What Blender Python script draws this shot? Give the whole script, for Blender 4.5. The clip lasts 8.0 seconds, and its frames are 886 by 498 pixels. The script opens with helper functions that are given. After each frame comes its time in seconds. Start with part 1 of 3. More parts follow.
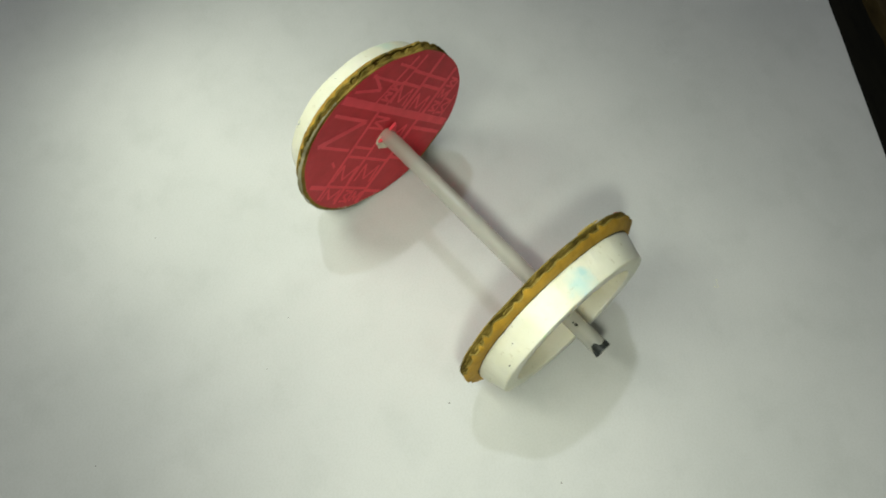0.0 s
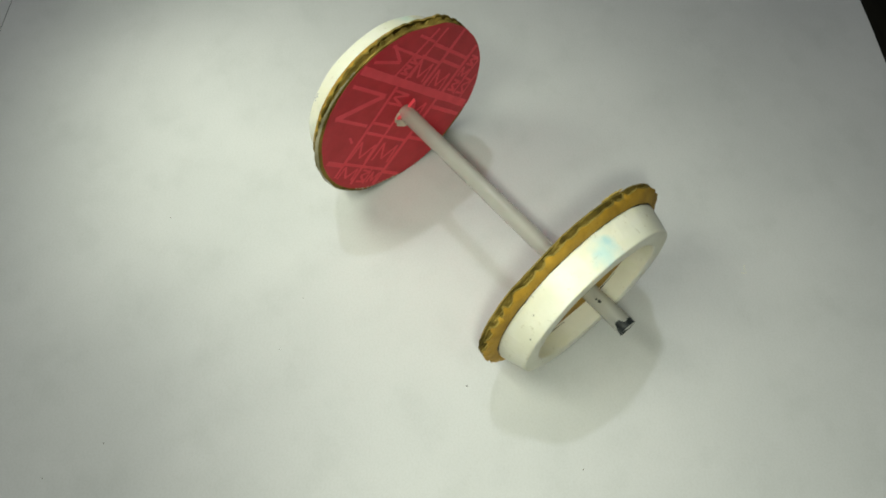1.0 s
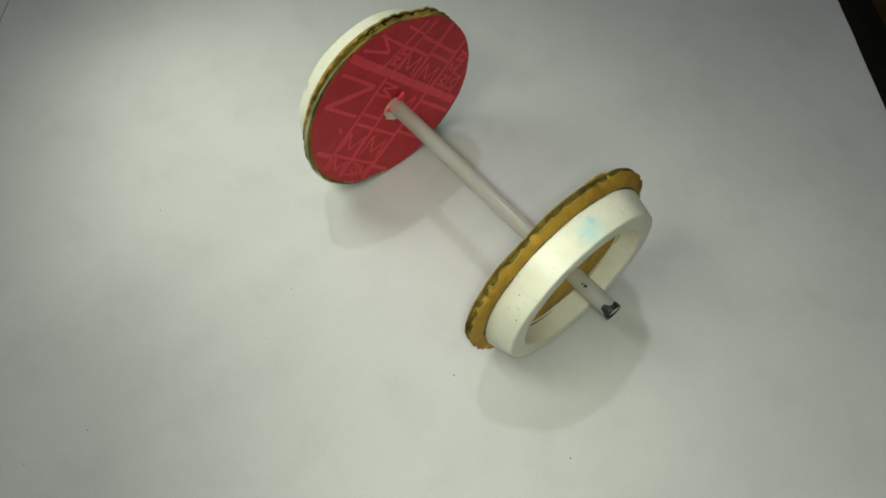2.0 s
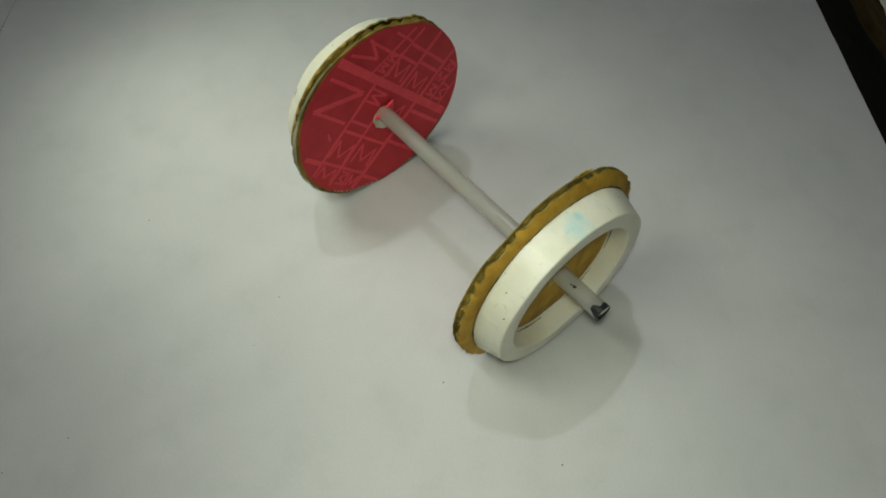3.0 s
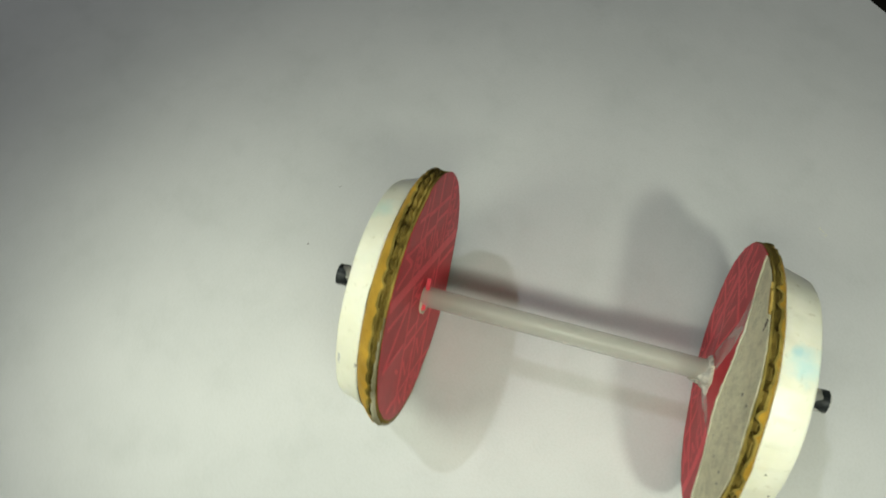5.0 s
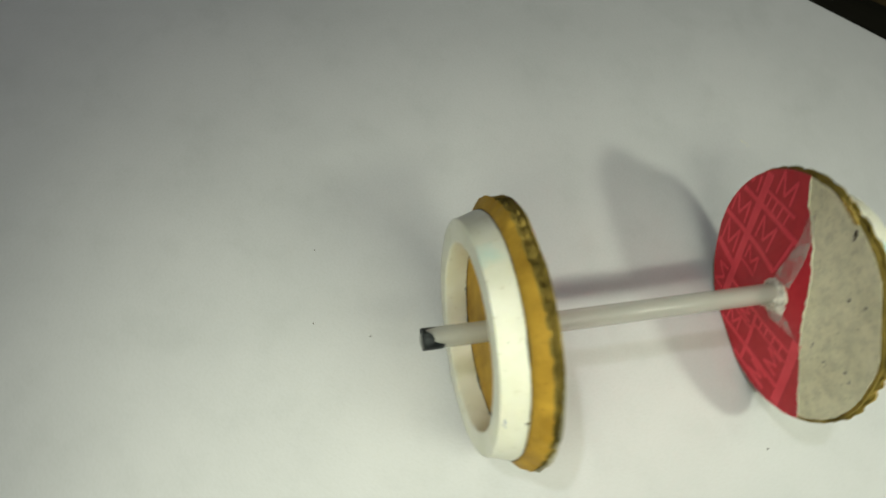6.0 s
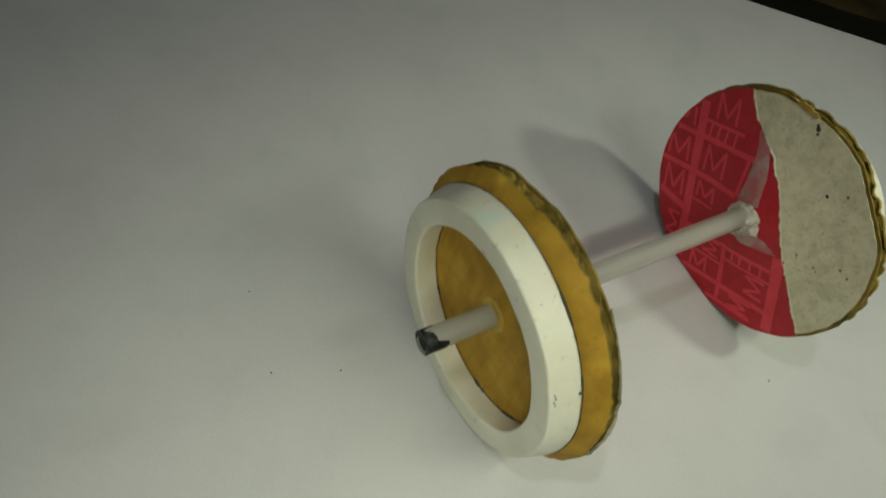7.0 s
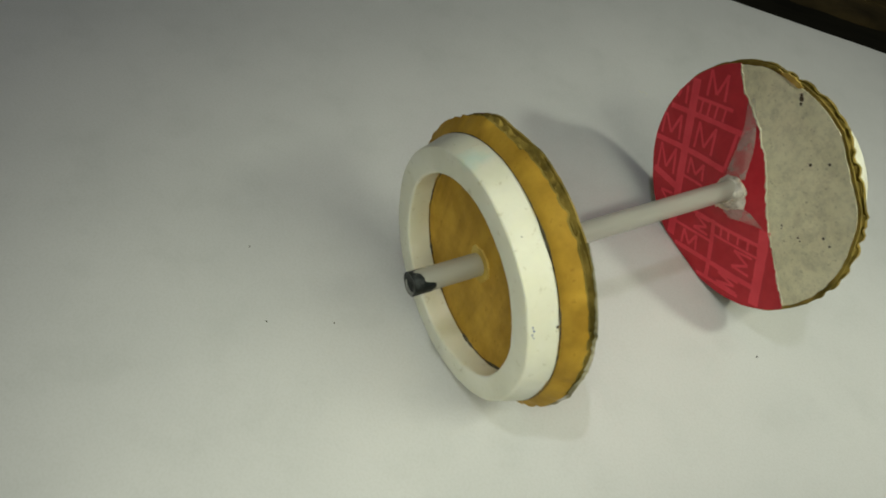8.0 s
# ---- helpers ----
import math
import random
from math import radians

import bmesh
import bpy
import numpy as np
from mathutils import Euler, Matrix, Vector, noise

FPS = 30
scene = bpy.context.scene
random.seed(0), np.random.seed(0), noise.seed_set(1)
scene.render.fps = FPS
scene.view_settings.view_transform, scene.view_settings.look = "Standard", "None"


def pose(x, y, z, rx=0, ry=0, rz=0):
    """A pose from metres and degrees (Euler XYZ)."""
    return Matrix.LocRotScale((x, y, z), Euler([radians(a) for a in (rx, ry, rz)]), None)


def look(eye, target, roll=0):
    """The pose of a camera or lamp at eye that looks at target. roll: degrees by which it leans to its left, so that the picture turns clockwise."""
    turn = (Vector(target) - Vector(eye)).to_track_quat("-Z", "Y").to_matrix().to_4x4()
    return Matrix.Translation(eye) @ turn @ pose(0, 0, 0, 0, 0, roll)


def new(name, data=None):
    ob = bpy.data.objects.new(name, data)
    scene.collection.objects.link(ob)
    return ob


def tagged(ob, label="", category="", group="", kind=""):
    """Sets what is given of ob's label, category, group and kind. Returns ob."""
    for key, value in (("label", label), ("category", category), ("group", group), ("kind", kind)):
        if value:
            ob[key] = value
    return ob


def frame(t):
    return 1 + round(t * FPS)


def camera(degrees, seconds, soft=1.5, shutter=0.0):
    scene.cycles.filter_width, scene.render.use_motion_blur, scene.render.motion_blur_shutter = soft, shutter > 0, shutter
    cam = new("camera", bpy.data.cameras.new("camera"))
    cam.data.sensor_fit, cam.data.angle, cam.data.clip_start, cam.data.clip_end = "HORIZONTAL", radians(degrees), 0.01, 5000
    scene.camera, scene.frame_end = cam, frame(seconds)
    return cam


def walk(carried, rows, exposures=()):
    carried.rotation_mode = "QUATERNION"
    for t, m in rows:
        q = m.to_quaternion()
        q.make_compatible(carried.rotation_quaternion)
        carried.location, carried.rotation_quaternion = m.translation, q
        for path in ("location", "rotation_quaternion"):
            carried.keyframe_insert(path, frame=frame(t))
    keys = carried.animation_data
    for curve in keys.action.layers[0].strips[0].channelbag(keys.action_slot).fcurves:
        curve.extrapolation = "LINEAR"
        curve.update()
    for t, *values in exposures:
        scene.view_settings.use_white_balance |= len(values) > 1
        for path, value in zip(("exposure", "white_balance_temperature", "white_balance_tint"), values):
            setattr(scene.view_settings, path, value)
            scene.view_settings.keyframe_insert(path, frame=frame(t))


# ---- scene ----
cam = camera(63.0, 8.0, soft=1.8, shutter=0.5)
PATH = [
    (0.0, pose(0.04474, -0.05030, 0.13341, 27.169, -2.453, 48.792)),
    (0.5, pose(0.04751, -0.05213, 0.13009, 27.902, -1.578, 49.491)),
    (1.0, pose(0.04922, -0.05415, 0.12645, 29.057, -1.502, 49.904)),
    (1.5, pose(0.05251, -0.05501, 0.12493, 30.087, -1.310, 50.069)),
    (1.7, pose(0.05398, -0.05614, 0.12438, 30.529, -1.768, 50.015)),
    (2.8, pose(0.05899, -0.05911, 0.12004, 34.169, -1.927, 49.616)),
    (3.0, pose(0.06046, -0.05901, 0.11923, 34.663, -1.859, 49.700)),
    (3.5, pose(0.05282, -0.06054, 0.11711, 35.248, -0.938, 47.833)),
    (4.0, pose(0.03685, -0.05774, 0.11700, 32.092, -0.549, 43.498)),
    (4.5, pose(0.01530, -0.04498, 0.12105, 29.131, 2.217, 31.290)),
    (4.7, pose(0.00904, -0.03977, 0.12032, 27.077, 4.043, 25.468)),
    (5.8, pose(-0.03947, -0.02788, 0.12121, 22.768, -5.852, -4.561)),
    (6.0, pose(-0.05078, -0.02686, 0.11598, 23.810, -7.751, -10.101)),
    (6.5, pose(-0.06107, -0.02146, 0.10266, 30.005, -11.865, -21.995)),
    (7.0, pose(-0.06555, -0.02612, 0.09678, 32.613, -12.251, -27.899)),
    (7.5, pose(-0.06893, -0.03112, 0.09043, 35.031, -13.224, -27.677)),
    (8.0, pose(-0.06709, -0.03777, 0.09440, 34.903, -12.184, -25.701)),
]
walk(cam, PATH, exposures=[
    (0.0, -0.22, 6420, 9), (0.5, -0.30, 6420, 9), (1.0, -0.24, 6420, 9), (1.5, -0.33, 6420, 9), (3.0, -0.77, 6420, 9), (3.5, -0.52, 6420, 9),
    (4.0, -0.50, 6420, 9), (4.5, -0.32, 6420, 9), (6.0, -0.25, 6540, 9), (6.5, -0.55, 6600, 9), (7.0, -0.95, 6720, 8), (7.5, -0.54, 6660, 8),
    (8.0, -0.62, 6640, 9)])

# ---- light: a ceiling lamp; fixed stand-ins and fills for the moving phone light ----
world = bpy.data.worlds.new("room_air")
world.use_nodes = True
world.node_tree.nodes["Background"].inputs[0].default_value = (0.5, 0.52, 0.56, 1)
world.node_tree.nodes["Background"].inputs[1].default_value = 0.03
scene.world = world


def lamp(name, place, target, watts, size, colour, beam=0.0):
    """A disc lamp, or with a beam angle a spot whose light fades towards the rim of its cone."""
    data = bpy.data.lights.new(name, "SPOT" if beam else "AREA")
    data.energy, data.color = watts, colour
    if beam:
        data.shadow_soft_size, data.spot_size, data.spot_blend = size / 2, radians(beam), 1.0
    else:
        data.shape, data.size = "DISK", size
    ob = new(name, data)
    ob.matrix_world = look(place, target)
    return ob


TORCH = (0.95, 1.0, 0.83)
lamp("ceiling_lamp", (-0.62, 0.13, 1.62), (0, 0, 0), 5.0, 0.034, (0.88, 0.92, 1.0))
# soft wide lamp added as fill over the middle, no real source there
lamp("torch", (-0.0050, -0.1150, 0.3000), (0.002, -0.012, 0), 0.37, 0.1200, TORCH, 44)
# two fixed stand-ins for the moving phone light, one near each wheel
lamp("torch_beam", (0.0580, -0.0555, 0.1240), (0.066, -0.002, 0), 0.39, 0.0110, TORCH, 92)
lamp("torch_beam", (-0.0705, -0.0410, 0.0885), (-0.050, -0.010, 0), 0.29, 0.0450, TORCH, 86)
# added strip along the axle, lightens the shadows between the wheels
strip = lamp("torch_strip", (0.002, -0.055, 0.112), (-0.004, 0.000, 0), 0.070, 0.004, TORCH)
strip.data.shape, strip.data.size, strip.data.size_y = "RECTANGLE", 0.060, 0.004

# ---- materials ----
R = 0.0192                      # radius of a cardboard wheel disc


class Nodes:
    """A small builder of node materials."""

    def __init__(self, name):
        self.mat = bpy.data.materials.new(name)
        self.mat.use_nodes = True
        self.tree = self.mat.node_tree
        self.bsdf = self.tree.nodes["Principled BSDF"]
        self.out = self.tree.nodes["Material Output"]
        self.coord = self.tree.nodes.new("ShaderNodeTexCoord").outputs["Object"]

    def node(self, kind, **values):
        n = self.tree.nodes.new(kind)
        for key, value in values.items():
            n.inputs[key].default_value = value
        return n

    def link(self, a, b):
        self.tree.links.new(a, b)

    def noise(self, scale, detail=4.0, rough=0.55, stretch=None):
        n = self.node("ShaderNodeTexNoise", Scale=scale, Detail=detail, Roughness=rough)
        src = self.coord
        if stretch:
            m = self.node("ShaderNodeMapping", Scale=stretch)
            self.link(src, m.inputs[0])
            src = m.outputs[0]
        self.link(src, n.inputs["Vector"])
        return n.outputs["Fac"]

    def ramp(self, fac, stops):
        r = self.tree.nodes.new("ShaderNodeValToRGB")
        r.color_ramp.interpolation = "EASE"
        el = r.color_ramp.elements
        while len(el) < len(stops):
            el.new(0.5)
        for e, (pos, col) in zip(el, stops):
            e.position, e.color = pos, (*col, 1)
        self.link(fac, r.inputs[0])
        return r.outputs[0]

    def mix(self, fac, a, b, kind="MIX"):
        m = self.tree.nodes.new("ShaderNodeMix")
        m.data_type, m.blend_type = "RGBA", kind
        for sock, val in ((m.inputs[0], fac), (m.inputs[6], a), (m.inputs[7], b)):
            if isinstance(val, (int, float)):
                sock.default_value = val
            elif isinstance(val, tuple):
                sock.default_value = (*val, 1)
            else:
                self.link(val, sock)
        return m.outputs[2]

    def spot(self, centre, radius, ragged):
        """A ragged stain: 1 inside, 0 outside."""
        warp = self.node("ShaderNodeTexNoise", Scale=700.0, Detail=3.0)
        self.link(self.coord, warp.inputs["Vector"])
        d = self.node("ShaderNodeVectorMath")
        d.operation = "DISTANCE"
        self.link(self.coord, d.inputs[0])
        d.inputs[1].default_value = centre
        add = self.node("ShaderNodeMath")
        add.operation = "MULTIPLY_ADD"
        self.link(warp.outputs["Fac"], add.inputs[0])
        add.inputs[1].default_value = ragged
        self.link(d.outputs["Value"], add.inputs[2])
        m = self.node("ShaderNodeMapRange")
        self.link(add.outputs[0], m.inputs[0])
        m.inputs[1].default_value, m.inputs[2].default_value = radius + ragged * 0.75, radius * 0.5 + ragged * 0.35
        return m.outputs[0]

    def colour(self, c):
        if isinstance(c, tuple):
            self.bsdf.inputs["Base Color"].default_value = (*c, 1)
        else:
            self.link(c, self.bsdf.inputs["Base Color"])

    def bump(self, fac, strength, distance):
        b = self.node("ShaderNodeBump", Strength=strength, Distance=distance)
        self.link(fac, b.inputs["Height"])
        self.link(b.outputs[0], self.bsdf.inputs["Normal"])

    def set(self, **values):
        for key, value in values.items():
            self.bsdf.inputs[key.replace("_", " ")].default_value = value
        return self


def paper_material():
    n = Nodes("white_paper")
    blotch = n.ramp(n.noise(26, 4), [(0.3, (0.61, 0.615, 0.605)), (0.7, (0.67, 0.67, 0.66))])
    smudge = n.ramp(n.noise(95, 5, 0.6), [(0.25, (0.94, 0.945, 0.94)), (0.55, (1, 1, 1))])
    blotch = n.mix(1.0, blotch, smudge, "MULTIPLY")
    fibre = n.ramp(n.noise(2600, 4), [(0.35, (0.96, 0.96, 0.95)), (0.6, (1, 1, 1))])
    n.colour(n.mix(1.0, blotch, fibre, "MULTIPLY"))
    n.bump(n.noise(1500, 5), 0.05, 0.0001)
    return n.set(Roughness=0.62, Specular_IOR_Level=0.35).mat


def kraft_material(name, dark, light, rough=0.72):
    n = Nodes(name)
    base = n.ramp(n.noise(210, 5), [(0.3, dark), (0.7, light)])
    streak = n.ramp(n.noise(420, 5, stretch=(1, 1, 0.22)), [(0.25, (0.78, 0.75, 0.70)), (0.65, (1.06, 1.04, 1.0))])
    fleck = n.ramp(n.noise(1700, 3, 0.65, (1, 1, 0.4)), [(0.26, (0.62, 0.56, 0.46)), (0.38, (1, 1, 1))])
    n.colour(n.mix(0.7, n.mix(0.8, base, streak, "MULTIPLY"), fleck, "MULTIPLY"))
    n.bump(n.noise(900, 5), 0.25, 0.0003)
    return n.set(Roughness=rough, Specular_IOR_Level=0.3 if rough < 0.8 else 0.08).mat


def board_material():
    """The grey recycled board laid bare where the print is torn off."""
    n = Nodes("grey_board")
    base = n.ramp(n.noise(190, 5), [(0.28, (0.76, 0.750, 0.53)), (0.6, (0.85, 0.84, 0.61)), (0.8, (0.90, 0.89, 0.67))])
    fleck = n.ramp(n.noise(1500, 3, 0.7), [(0.28, (0.52, 0.52, 0.44)), (0.40, (1, 1, 1))])
    mottle = n.ramp(n.noise(620, 5, 0.7), [(0.30, (0.80, 0.80, 0.76)), (0.62, (1.08, 1.07, 1.04))])
    n.colour(n.mix(0.7, n.mix(0.8, base, mottle, "MULTIPLY"), fleck, "MULTIPLY"))
    n.bump(n.noise(800, 6, 0.65), 0.6, 0.0004)
    return n.set(Roughness=0.85, Specular_IOR_Level=0.2).mat


def print_material(name, dark, light):
    n = Nodes(name)
    n.colour(n.ramp(n.noise(330, 4), [(0.3, dark), (0.7, light)]))
    n.bump(n.noise(260, 3), 0.15, 0.0004)
    return n.set(Roughness=0.42, Specular_IOR_Level=0.22).mat


def plastic_material(name, spots):
    """Cream-white moulded plastic with ink smudges; spots: place, radius, colour, strength."""
    n = Nodes(name)
    c = n.ramp(n.noise(130, 4), [(0.3, (0.74, 0.73, 0.58)), (0.7, (0.83, 0.82, 0.69))])
    grime = n.ramp(n.noise(900, 4, 0.65), [(0.28, (0.62, 0.58, 0.44)), (0.40, (1, 1, 1))])
    c = n.mix(0.5, c, grime, "MULTIPLY")
    scratch = n.ramp(n.noise(1500, 3, 0.6, (0.12, 1, 1)), [(0.24, (0.70, 0.66, 0.52)), (0.33, (1, 1, 1))])
    c = n.mix(0.3, c, scratch, "MULTIPLY")
    for place, radius, ink, strength in spots:
        m = n.node("ShaderNodeMath")
        m.operation = "MULTIPLY"
        n.link(n.spot(place, radius, radius * 1.1), m.inputs[0])
        m.inputs[1].default_value = strength
        c = n.mix(m.outputs[0], c, ink)
    n.colour(c)
    n.bump(n.noise(520, 4), 0.12, 0.0003)
    n.set(Roughness=0.42, Specular_IOR_Level=0.4, Subsurface_Weight=0.25, Subsurface_Scale=0.0012)
    n.bsdf.inputs["Subsurface Radius"].default_value = (1.0, 0.9, 0.6)
    return n.mat


def tube_material():
    """Milky plastic wall: part of the light scatters back, part through, and a little passes clear."""
    n = Nodes("milky_tube")
    milk = n.ramp(n.noise(300, 3, stretch=(0.15, 1, 1)), [(0.3, (0.72, 0.715, 0.66)), (0.7, (0.80, 0.795, 0.74))])
    n.colour(milk)
    n.bump(n.noise(900, 3, stretch=(0.1, 1, 1)), 0.12, 0.0002)
    n.set(Roughness=0.15, IOR=1.45, Specular_IOR_Level=0.7)
    glow = n.node("ShaderNodeBsdfTranslucent")
    n.link(milk, glow.inputs[0])
    clear = n.node("ShaderNodeBsdfTransparent", Color=(0.93, 0.93, 0.91, 1))
    inner, outer = n.node("ShaderNodeMixShader", Fac=0.5), n.node("ShaderNodeMixShader", Fac=0.57)
    n.link(n.bsdf.outputs[0], inner.inputs[1])
    n.link(glow.outputs[0], inner.inputs[2])
    n.link(inner.outputs[0], outer.inputs[1])
    n.link(clear.outputs[0], outer.inputs[2])
    n.link(outer.outputs[0], n.out.inputs["Surface"])
    return n.mat


def ink_material():
    n = Nodes("black_ink")
    n.colour(n.ramp(n.noise(900, 4), [(0.35, (0.006, 0.008, 0.008)), (0.75, (0.04, 0.045, 0.045))]))
    n.bump(n.noise(1200, 4), 0.5, 0.0003)
    return n.set(Roughness=0.5, Specular_IOR_Level=0.25).mat


def glue_material():
    n = Nodes("dried_glue")
    n.colour(n.ramp(n.noise(420, 4), [(0.3, (0.60, 0.58, 0.53)), (0.7, (0.76, 0.74, 0.69))]))
    n.bump(n.noise(500, 3), 0.3, 0.0003)
    n.link(n.ramp(n.noise(300, 4), [(0.30, (0.14,) * 3), (0.70, (0.50,) * 3)]), n.bsdf.inputs["Alpha"])
    return n.set(Roughness=0.2, Specular_IOR_Level=0.6).mat


def milky_glue_material():
    n = Nodes("milky_glue")
    n.colour(n.ramp(n.noise(600, 4), [(0.3, (0.62, 0.60, 0.52)), (0.7, (0.82, 0.80, 0.72))]))
    n.bump(n.noise(700, 4), 0.5, 0.0003)
    n.link(n.ramp(n.noise(500, 4), [(0.35, (0.35,) * 3), (0.62, (0.95,) * 3)]), n.bsdf.inputs["Alpha"])
    return n.set(Roughness=0.25, Specular_IOR_Level=0.5).mat


def wood_material(name, dark, light, stretch):
    n = Nodes(name)
    grain = n.ramp(n.noise(60, 6, 0.6, stretch), [(0.32, dark), (0.68, light)])
    pore = n.ramp(n.noise(420, 5, 0.6, stretch), [(0.3, (0.5, 0.48, 0.45)), (0.55, (1, 1, 1))])
    n.colour(n.mix(0.8, grain, pore, "MULTIPLY"))
    n.bump(n.noise(300, 5, 0.6, stretch), 0.3, 0.0004)
    return n.set(Roughness=0.7, Specular_IOR_Level=0.15).mat


def wall_material(name, a, b):
    n = Nodes(name)
    n.colour(n.ramp(n.noise(3, 5), [(0.3, a), (0.7, b)]))
    n.bump(n.noise(60, 5), 0.2, 0.002)
    return n.set(Roughness=0.85).mat


PAPER = paper_material()
KRAFT = kraft_material("kraft_board", (0.40, 0.228, 0.021), (0.55, 0.332, 0.040))
FLUTE = kraft_material("kraft_fluting", (0.13, 0.085, 0.016), (0.30, 0.20, 0.048), 0.85)
TORN = kraft_material("torn_white_paper", (0.50, 0.47, 0.36), (0.74, 0.71, 0.60), 0.9)
PALE = kraft_material("grey_paper_edge", (0.24, 0.22, 0.13), (0.50, 0.47, 0.33), 0.9)
EDGE = kraft_material("olive_board_edge", (0.13, 0.098, 0.022), (0.36, 0.265, 0.065), 0.95)
GOLD = kraft_material("frayed_golden_board", (0.44, 0.30, 0.06), (0.62, 0.47, 0.15), 0.85)
BOARD = board_material()
RED = print_material("dark_red_print", (0.52, 0.027, 0.040), (0.61, 0.035, 0.050))
ROSE = print_material("bright_red_print", (0.80, 0.062, 0.088), (0.88, 0.080, 0.110))
TUBE = tube_material()
INK = ink_material()
GLUE = glue_material()
MILKY_GLUE = milky_glue_material()
PEN = print_material("blue_pen_ink", (0.06, 0.08, 0.22), (0.16, 0.20, 0.38))
DIRT = kraft_material("brown_dirt", (0.05, 0.045, 0.03), (0.13, 0.115, 0.08), 0.9)
TABLE = wood_material("dark_table_wood", (0.004, 0.0038, 0.002), (0.010, 0.009, 0.005), (0.25, 1.6, 1))
PLANK = wood_material("brown_wood", (0.014, 0.010, 0.004), (0.062, 0.042, 0.014), (0.25, 1.6, 1))
WALL = wall_material("painted_wall", (0.55, 0.54, 0.50), (0.62, 0.61, 0.57))
FLOOR = wall_material("grey_floor", (0.20, 0.19, 0.18), (0.27, 0.26, 0.24))


# ---- helpers ----
def mesh_object(name, bm, material, smooth=False):
    me = bpy.data.meshes.new(name)
    bmesh.ops.recalc_face_normals(bm, faces=bm.faces)
    bm.to_mesh(me)
    bm.free()
    me.materials.append(material)
    if smooth:
        me.shade_smooth()
        me.set_sharp_from_angle(angle=radians(38))
    return new(name, me)


def part(name, bm, material, parent, label="", smooth=False):
    ob = mesh_object(name, bm, material, smooth)
    ob.parent = parent
    return tagged(ob, label)


def box(bm, lo, hi, bevel=0.0):
    made = bmesh.ops.create_cube(bm, size=1.0)["verts"]
    for v in made:
        v.co = Vector([lo[i] + (v.co[i] + 0.5) * (hi[i] - lo[i]) for i in range(3)])
    if bevel:
        edges = list({e for v in made for e in v.link_edges})
        bmesh.ops.bevel(bm, geom=edges, offset=bevel, segments=2, affect="EDGES")


def bridge(bm, a, b):
    n = len(a)
    for i in range(n):
        bm.faces.new((a[i], a[(i + 1) % n], b[(i + 1) % n], b[i]))


def ripple(x, y, seed):
    return noise.noise(Vector((x, y, seed * 7.31)))


# ---- the room, closed around the table ----
def room():
    for name, lo, hi, mat in (
        ("wall_north", (-1.7, 1.6, -0.75), (1.7, 1.7, 1.85), WALL),
        ("wall_south", (-1.7, -1.7, -0.75), (1.7, -1.6, 1.85), WALL),
        ("wall_east", (1.6, -1.6, -0.75), (1.7, 1.6, 1.85), WALL),
        ("wall_west", (-1.7, -1.6, -0.75), (-1.6, 1.6, 1.85), WALL),
        ("ceiling", (-1.7, -1.7, 1.85), (1.7, 1.7, 1.95), WALL),
        ("floor", (-1.7, -1.7, -0.85), (1.7, 1.7, -0.75), FLOOR),
    ):
        bm = bmesh.new()
        box(bm, lo, hi)
        tagged(mesh_object(name, bm, mat), "plain " + mat.name.replace("_", " ") + " of the room", "", "", "structure")


room()

# the sheet's own axes: SHEET_X runs along its long edge, SHEET_Y across it
TURN = 0.880 - math.pi / 2
SHEET = pose(0, 0, 0, 0, 0, math.degrees(TURN))


def on_table(d, n, z=0.0):
    """World place from the distance along the sheet's long edge and across it, in disc radii."""
    return SHEET @ Vector((d * R, n * R, z))


def table():
    top = new("table")
    tagged(top, "dark brown-black wooden table under the white paper", "table")
    top.matrix_world = SHEET @ Matrix.Translation((0, 0, -0.00012))
    bm = bmesh.new()
    box(bm, (-0.55, -0.30, -0.028), (0.45, 0.36, 0.0), 0.003)
    part("tabletop", bm, TABLE, top)
    for x in (-0.50, 0.40):
        for y in (-0.25, 0.31):
            bm = bmesh.new()
            box(bm, (x - 0.025, y - 0.025, -0.74988), (x + 0.025, y + 0.025, -0.028), 0.003)
            part("leg", bm, TABLE, top)
    return top


table()


def paper_sheet(name, label, lo, hi, lift, seed, turn=0.0):
    """An A4 sheet lying flat, its cut edges a little uneven."""
    bm = bmesh.new()
    nx, ny = 200, 140
    layers = []
    for sink in (0.0, 0.00011):
        grid = []
        for j in range(ny + 1):
            row = []
            for i in range(nx + 1):
                x, y = lo[0] + (hi[0] - lo[0]) * i / nx, lo[1] + (hi[1] - lo[1]) * j / ny
                d, n = x / R, y / R
                along, off = (d + 2.75) * 0.77 + (n - 2.95) * 0.64, (n - 2.95) * 0.77 - (d + 2.75) * 0.64
                h = lift - sink + 0.00022 * math.exp(-(off / 0.16) ** 2 - (along / 0.6) ** 2)         # a shallow crease
                row.append(bm.verts.new((x, y + (0.00015 * ripple(x * 90, 3.0, seed) if j in (0, ny) else 0), h)))
            grid.append(row)
        for j in range(ny):
            for i in range(nx):
                bm.faces.new((grid[j][i], grid[j][i + 1], grid[j + 1][i + 1], grid[j + 1][i]))
        layers.append(grid[0] + [r[-1] for r in grid[1:-1]] + grid[-1][::-1] + [r[0] for r in grid[-2:0:-1]])
    bridge(bm, layers[0], layers[1])
    ob = mesh_object(name, bm, PAPER, True)
    ob.matrix_world = SHEET @ pose(0, 0, 0, 0, 0, turn)
    return tagged(ob, label, "paper")


